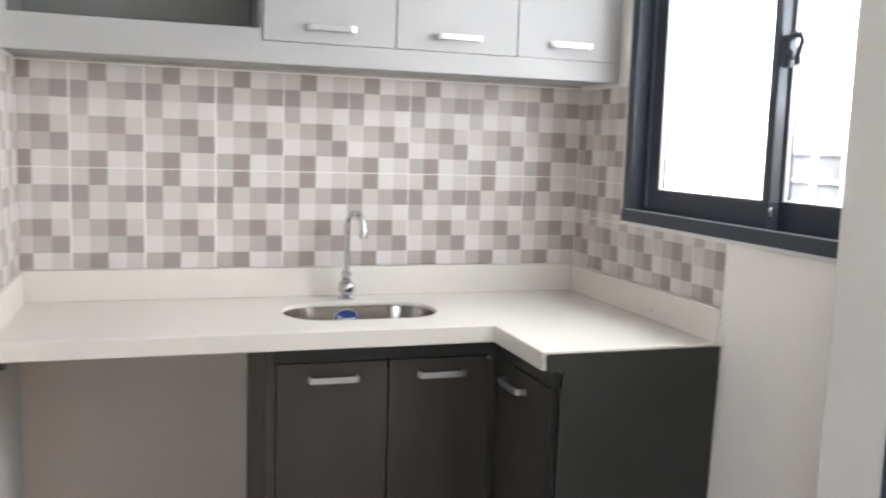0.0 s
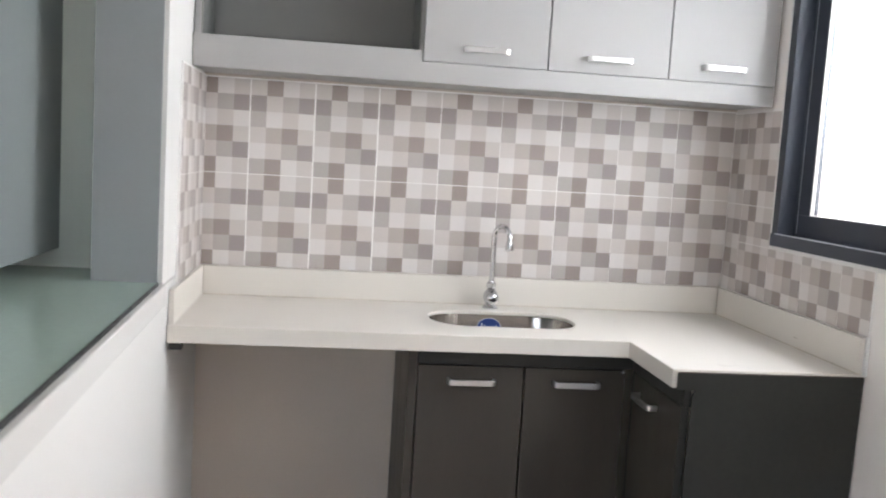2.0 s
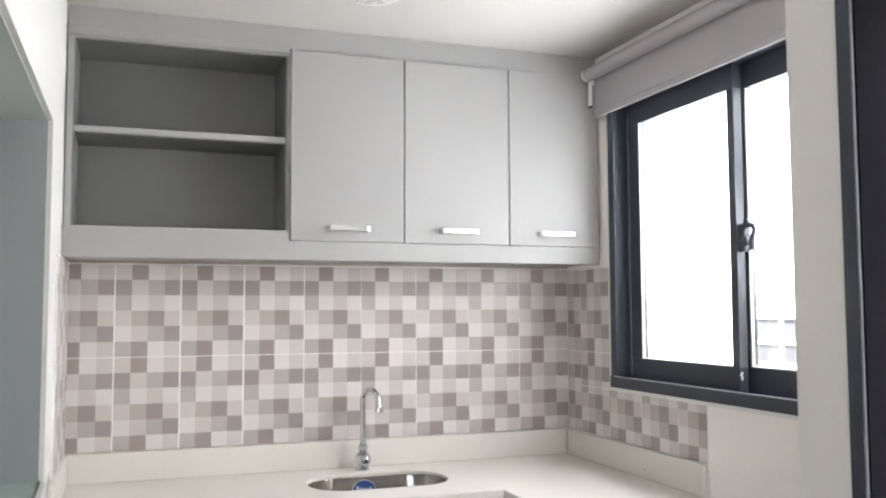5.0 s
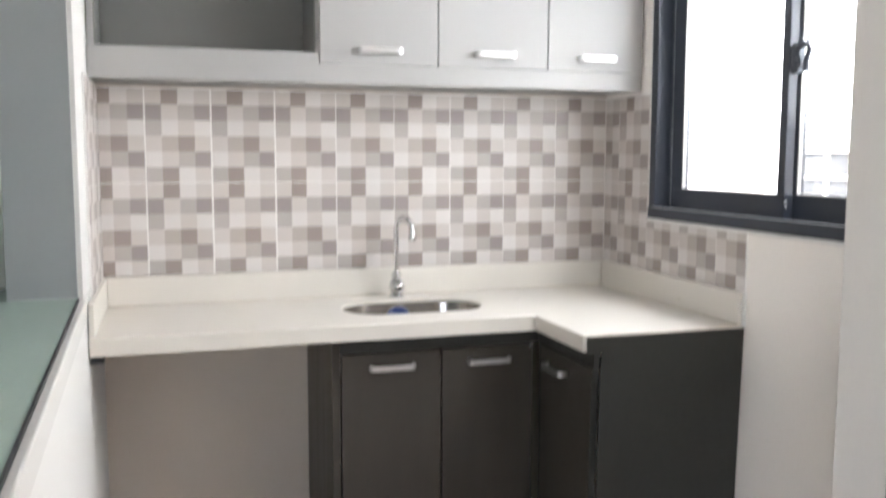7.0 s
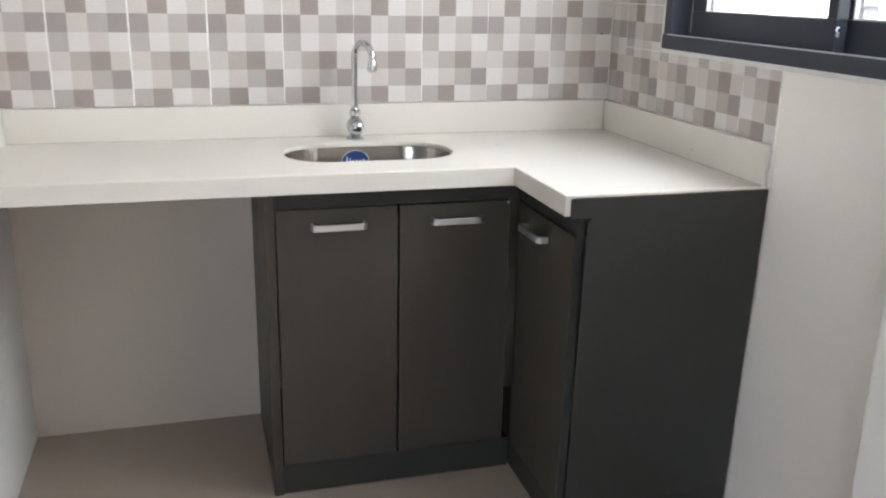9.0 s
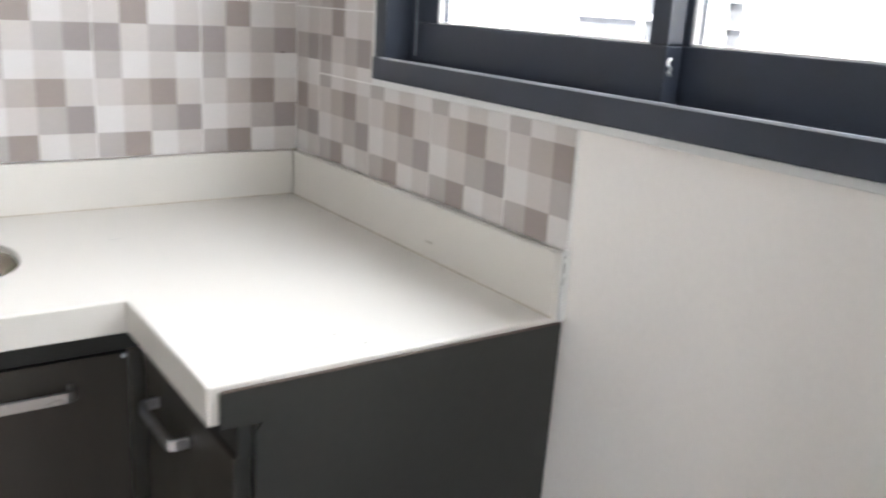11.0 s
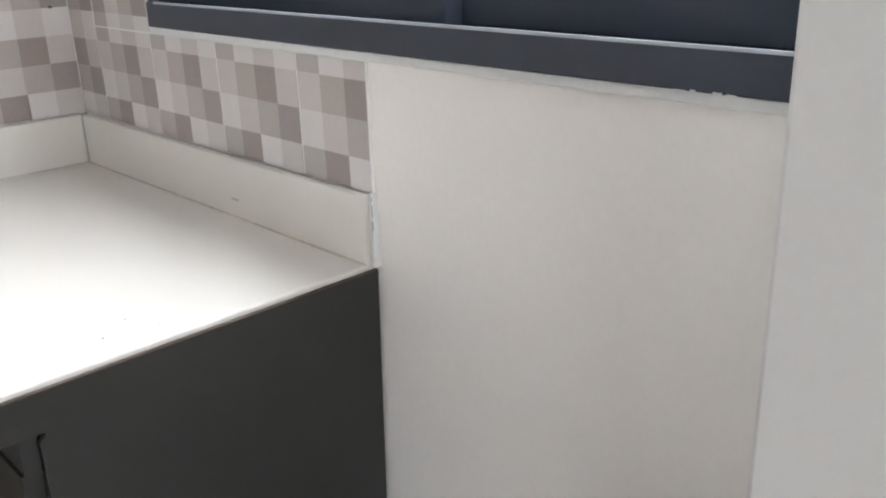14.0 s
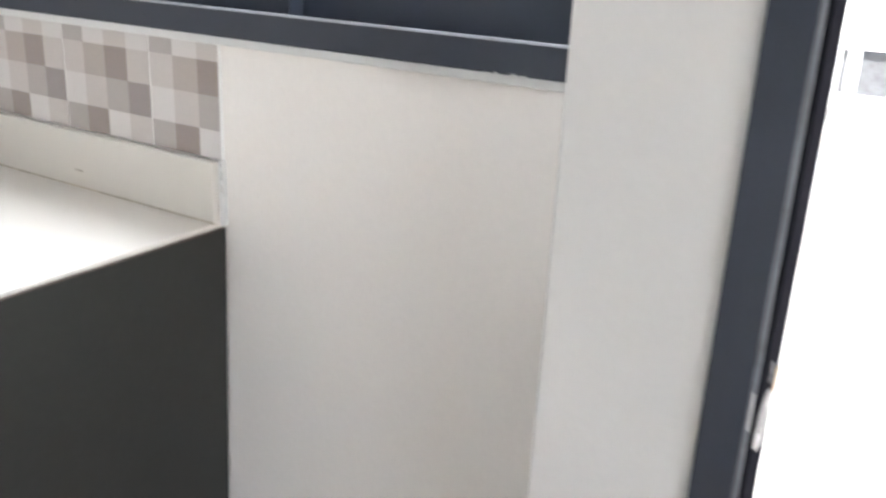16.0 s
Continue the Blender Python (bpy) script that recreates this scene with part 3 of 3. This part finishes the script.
DF = -0.488
base = thing("sink_base_cabinet", (-0.8, -0.24, 0), "charcoal laminate sink base cabinet with two doors", "cabinet", "base cabinets")
part("side_panel", boxes((-1.124, -1.10, DF + 0.004, 0.004, 0, CB - 0.001), bevel=0.0012), M_CHAR, base)
part("top_rail", boxes((-1.099, -0.47, DF + 0.003, DF + 0.021, 0.788, CB - 0.001), bevel=0.001), M_CHARSIDE, base)
part("bottom_board", boxes((-1.10, -0.47, DF + 0.03, 0.0, 0.07, 0.086), bevel=0.001), M_CHARSIDE, base)
part("plinth", boxes((-1.10, -0.468, DF + 0.012, DF + 0.029, 0, 0.088), bevel=0.001), M_CHARSIDE, base)
for x0, x1 in ((-1.097, -0.793), (-0.788, -0.492)):
    d = part("door", boxes((x0, x1, DF, DF + 0.018, 0.092, 0.785), bevel=0.0015), M_CHAR, base)
    add_handle(d, (x0 + x1) / 2, DF - 0.001, 0.743)
side = thing("corner_base_cabinet", (-0.24, -0.6, 0), "charcoal laminate corner base cabinet with a tall end panel", "cabinet", "base cabinets")
SF = -0.474
END = -0.866
corner_rail = part("top_rail", boxes((SF + 0.003, SF + 0.021, END + 0.0045, -0.47, 0.788, CB - 0.001), bevel=0.001), M_CHARSIDE, side)
# Black sheet over the rail's end paints the dark gap below the apron.
part("black_edge", boxes((SF + 0.003, SF + 0.0215, END + 0.0030, END + 0.0043, 0.787, CB - 0.001)), M_BAND, corner_rail, "matt black strip on the edge")
part("bottom_board", boxes((SF + 0.021, -0.004, END + 0.02, -0.47, 0.07, 0.086), bevel=0.001), M_CHARSIDE, side)
part("plinth", boxes((SF + 0.012, SF + 0.03, END + 0.044, -0.457, 0, 0.088), bevel=0.001), M_CHARSIDE, side)
panel = upright([(SF + 0.022, 0.0), (-0.001, 0.0), (-0.001, CT - 0.008), (-0.493, CT - 0.008), (-0.493, CB - 0.003), (SF + 0.030, CB - 0.006),
                 (SF + 0.022, CB - 0.016)], -0.8705, -0.8645)
for v in panel.verts:
    v.co.y += 0.028 * (1 - v.co.z / CT)
part("end_panel", panel, M_CHARSIDE, side, "dark end panel over the worktop edge")
part("raw_edge", boxes((-0.490, -0.001, -0.8700, -0.8650, CT - 0.0078, CT - 0.0064)), M_RAW, side, "raw brown board edge")
leaf = boxes((SF, SF + 0.018, -0.838, -0.512, 0.092, 0.785), bevel=0.0015)
band = boxes((SF + 0.0008, SF + 0.0215, -0.8395, -0.8382, 0.092, 0.785))
for v in leaf.verts[:] + band.verts[:]:
    if v.co.y < -0.8:
        v.co.y += -0.021 + 0.026 * (1 - v.co.z / CT)
d = part("door", leaf, M_CHAR, side)
part("black_edge", band, M_BAND, d, "matt black strip on the edge")
part("screw_cap", lathe([(0, 0), (0.004, 0), (0.0035, 0.0015), (0, 0.002)], 12, (-0.4985, DF - 0.0005, 0.78), Euler((radians(90), 0, 0)).to_matrix().to_4x4()), M_PLASTIC, base, "small white screw cap")
add_handle(d, SF - 0.001, -0.640, 0.737, -90)
part("filler", boxes((SF + 0.004, SF + 0.02, -0.508, -0.489, 0.092, 0.787)), M_CHARSIDE, side)

UF, UB, UZ0, UZ1 = -0.262, 0.0, 1.588, 2.268
wallcab = thing("wall_cabinet", (-0.9, -0.13, UZ0), "pale grey wall cabinet with three doors and open shelves", "cabinet")
BK = UF + 0.019
for x in (-1.776, -1.122, -0.020):
    part("side_panel", boxes((x, x + 0.018, BK, UB, 1.655, UZ1), bevel=0.001), M_GREY, wallcab)
for x0, x1 in ((-1.758, -1.122), (-1.104, -0.020)):
    part("bottom_board", boxes((x0, x1, BK, UB, 1.660, 1.682), bevel=0.001), M_GREY, wallcab)
    part("top_board", boxes((x0, x1, BK, UB, UZ1 - 0.018, UZ1), bevel=0.001), M_GREY, wallcab)
# Thin dark sheets and back paint the shade inside the open compartment.
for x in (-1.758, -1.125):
    part("side_shade", boxes((x, x + 0.003, BK + 0.001, UB - 0.009, 1.683, UZ1 - 0.019)), M_SHELF_SHADE, wallcab)
part("back", boxes((-1.758, -1.122, UB - 0.008, UB - 0.001, 1.682, UZ1 - 0.018)), M_SHELF_SHADE, wallcab)
part("shelf", boxes((-1.754, -1.126, BK + 0.004, UB - 0.009, 1.966, 1.984), bevel=0.001), M_GREY, wallcab)
part("valance", upright([(-1.778, UZ0), (-0.002, UZ0), (-0.002, 1.649), (-1.114, 1.649), (-1.114, 1.682), (-1.778, 1.682)],
                        UF + 0.004, BK - 0.001, 0.0015), M_GREY, wallcab)
part("valance_board", boxes((-1.776, -0.004, BK, UB, UZ0 + 0.004, 1.654), bevel=0.0015), M_GREY, wallcab)
# Dark sheets under the boards paint in their shaded undersides.
part("top_shade", boxes((-1.754, -1.126, BK + 0.001, UB - 0.009, UZ1 - 0.0215, UZ1 - 0.0185)), M_SHELF_SHADE, wallcab)
part("shelf_shade", boxes((-1.753, -1.127, BK + 0.007, UB - 0.010, 1.963, 1.9655)), M_SHELF_SHADE, wallcab)
part("face_rail", boxes((-1.778, -1.118, UF + 0.004, BK - 0.001, UZ1 - 0.012, UZ1 + 0.006), bevel=0.001), M_GREY, wallcab)
part("filler", boxes((-1.778, -0.002, UF + 0.012, UB, UZ1 + 0.001, CEIL - 0.001), bevel=0.001), M_GREY, wallcab)
for x0, x1 in ((-1.111, -0.735), (-0.731, -0.355), (-0.351, -0.004)):
    d = part("door", boxes((x0, x1, UF, UF + 0.018, 1.650, 2.266), bevel=0.0015), M_GREY, wallcab)
    add_handle(d, (x0 + x1) / 2, UF - 0.001, 1.692)

# ---- roller blind ----
blind = thing("roller_blind", (-0.05, -0.9, 2.2), "grey fabric roller blind rolled up over the window", "blind")
part("roll", tube([(-0.052, -1.50, 2.268), (-0.052, -0.290, 2.268)], 0.024, 32), M_BLIND, blind, smooth=True)
part("fabric", boxes((-0.0295, -0.0281, -1.50, -0.290, 2.122, 2.266)), M_BLIND, blind)
part("bottom_rail", boxes((-0.0330, -0.0245, -1.50, -0.290, 2.110, 2.134), bevel=0.0035), M_BLIND, blind, "fabric covered bottom rail")
part("end_cap", tube([(-0.052, -0.2895, 2.268), (-0.052, -0.276, 2.268), (-0.052, -0.270, 2.268)], [0.0235, 0.0225, 0.018], 28), M_PLASTIC, blind, "white plastic end cap", smooth=True)
part("mounting_plate", boxes((-0.040, 0.0055, -0.2795, -0.2765, 2.236, 2.262), bevel=0.001), M_PLASTIC, blind)
part("pull_weight", boxes((-0.047, -0.036, -0.288, -0.276, 2.158, 2.2455), bevel=0.002), M_PLASTIC, blind, "white pull weight with dark tip")
part("tip", boxes((-0.047, -0.036, -0.288, -0.276, 2.149, 2.1575), bevel=0.002), M_BLACK, blind)

# ---- ceiling lamp ----
lamp = thing("ceiling_lamp", (-0.98, -0.80, CEIL), "round crystal flush ceiling lamp, switched off", "lamp")
part("base", lathe([(0, 0), (0.088, 0), (0.088, -0.014), (0.080, -0.020), (0, -0.020)], 40, (-0.98, -0.80, CEIL)), M_CHROME, lamp, smooth=True)
part("shade", lathe([(0, -0.0205), (0.060, -0.0205), (0.062, -0.063), (0.075, -0.0655), (0.077, -0.070), (0.066, -0.0765), (0.042, -0.0805), (0, -0.082)], 36,
                    (-0.98, -0.80, CEIL)), M_FROST, lamp, "frosted pale glass shade", smooth=True)
for i in range(22):
    a = 2 * math.pi * i / 22
    bm = boxes((-0.007, 0.007, -0.004, 0.006, -0.0640, -0.0215), bevel=0.0028, seg=1)
    bmesh.ops.transform(bm, matrix=pose(-0.98 + 0.0715 * math.cos(a), -0.80 + 0.0715 * math.sin(a), CEIL, 0, 0, math.degrees(a) + 90), verts=bm.verts[:])
    part("crystal", bm, M_CRYSTAL, lamp, "cut crystal prism")


# ---- wall tiles, each printed and pressed with a field of squares ----
PATTERN = ("BDAB", "FBCF", "CABA", "BEDB", "ABCF", "CDAB")
SQ = 0.2045 / 4
SQH = 0.302 / 6
TZ = 1.279


def tile_mesh(u0, u1, v0, v1):
    """A tile cut to u0..u1 and v0..v1 of its face (u to the right, v up, from its lower left corner); it faces +w."""
    g, h, t, d = 0.0016, 0.0011, 0.007, 0.0003
    bm = bmesh.new()
    box(bm, u0 + g, u1 - g, v0 + h, v1 - h, 0, t - d, 1)
    for r in range(6):
        for c in range(4):
            a0, a1 = max(u0 + g, c * SQ), min(u1 - g, (c + 1) * SQ)
            b0, b1 = max(v0 + h, (5 - r) * SQH), min(v1 - h, (6 - r) * SQH)
            if a1 - a0 < 0.003 or b1 - b0 < 0.003:
                continue
            k = "ABCDEF".index(PATTERN[r][c])
            low = [bm.verts.new(q) for q in ((a0, b0, t - d), (a1, b0, t - d), (a1, b1, t - d), (a0, b1, t - d))]
            i = 0.0004
            up = [bm.verts.new(q) for q in ((a0 + i, b0 + i, t), (a1 - i, b0 + i, t), (a1 - i, b1 - i, t), (a0 + i, b1 - i, t))]
            bm.faces.new(up).material_index = k
            for q in range(4):
                bm.faces.new((low[q], low[(q + 1) % 4], up[(q + 1) % 4], up[q])).material_index = k
    me = bpy.data.meshes.new("tile")
    bm.to_mesh(me)
    bm.free()
    for m in M_SQ:
        me.materials.append(m)
    return me


TILES = {}


def tile(parent, m, u0=0.0, u1=4 * SQ, v0=0.0, v1=6 * SQH):
    key = tuple(round(q, 4) for q in (u0, u1, v0, v1))
    if key not in TILES:
        TILES[key] = tile_mesh(u0, u1, v0, v1)
    ob = new("tile", TILES[key])
    ob.parent = parent
    ob.matrix_basis = m
    return ob


FACE_BACK = Matrix(((1, 0, 0), (0, 0, -1), (0, 1, 0))).to_4x4()
FACE_RIGHT = Matrix(((0, 0, -1), (-1, 0, 0), (0, 1, 0))).to_4x4()
FACE_LEFT = Matrix(((0, 0, 1), (1, 0, 0), (0, 1, 0))).to_4x4()
LOW = TZ - 6 * SQH
CUT = 0.979 - LOW
# the joints as laid, a little uneven
JOINTS = (-0.2035, -0.407, -0.610, -0.814, -1.017, -1.221, -1.427, -1.633, -1.8385)
for c, x in enumerate(JOINTS):
    u0 = 0.0 if c < 8 else SQ
    for z, v0 in ((TZ, 0.0), (LOW, CUT)):
        tile(wall_back, Matrix.Translation((x, 0.007, z)) @ FACE_BACK, u0, 4 * SQ, v0)
# right wall: a narrow first piece at the corner, a cut row under the window
YJ, YW, RZ = -0.1065, 0.1065, 1.274
RLOW = RZ - 6 * SQH
RCUT = 0.979 - RLOW
for j in range(-1, 4):
    m_up, m_low = (Matrix.Translation((0.007, YJ - 4 * SQ * j, z)) @ FACE_RIGHT for z in (RZ, RLOW))
    side_u = -WY1 - YW - 0.014
    sill_v = WZ0 - 0.012 - RLOW
    if j < 0:
        tile(wall_right, m_up, 4 * SQ - YW)
        tile(wall_right, m_low, 4 * SQ - YW, 4 * SQ, RCUT)
        continue
    tile(wall_right, m_low, 0.0, 4 * SQ if j < 3 else 0.866 - YW - 12 * SQ, RCUT, sill_v)
    if j == 0:
        # the pieces beside the window above the cut row
        tile(wall_right, m_low, 0.0, side_u, sill_v, 6 * SQH)
        tile(wall_right, m_up, 0.0, side_u)
# left stub wall
for j in range(3):
    y = -4 * SQ * (j + 1)
    u0 = 0.0 if j < 2 else 4 * SQ - (0.43 - 8 * SQ)
    for z, v0 in ((TZ, 0.0), (LOW, CUT)):
        tile(wall_left, Matrix.Translation((LW + 0.001, y, z)) @ FACE_LEFT, u0, 4 * SQ, v0)
# grout bed behind the joints
part("grout", boxes((-1.779, 0.002, 0.0012, 0.0075, 0.979, 1.585)), M_GROUT, wall_back)
part("grout", boxes((0.0012, 0.0055, -0.866, 0.0, 0.979, WZ0 - 0.012), (0.0012, 0.0055, WY1 + 0.013, 0.0, WZ0 - 0.012, 1.585)), M_GROUT, wall_right)
part("grout", boxes((LW + 0.0005, LW + 0.0068, -0.432, 0.0, 0.979, 1.585)), M_GROUT, wall_left)
# a chipped tile corner beside the inner corner
part("chip", upright([(-0.037, 1.180), (-0.033, 1.182), (-0.028, 1.180), (-0.031, 1.177), (-0.036, 1.178)], -0.0012, 0.002), M_RAW, wall_back, "small dark chip in the tile")
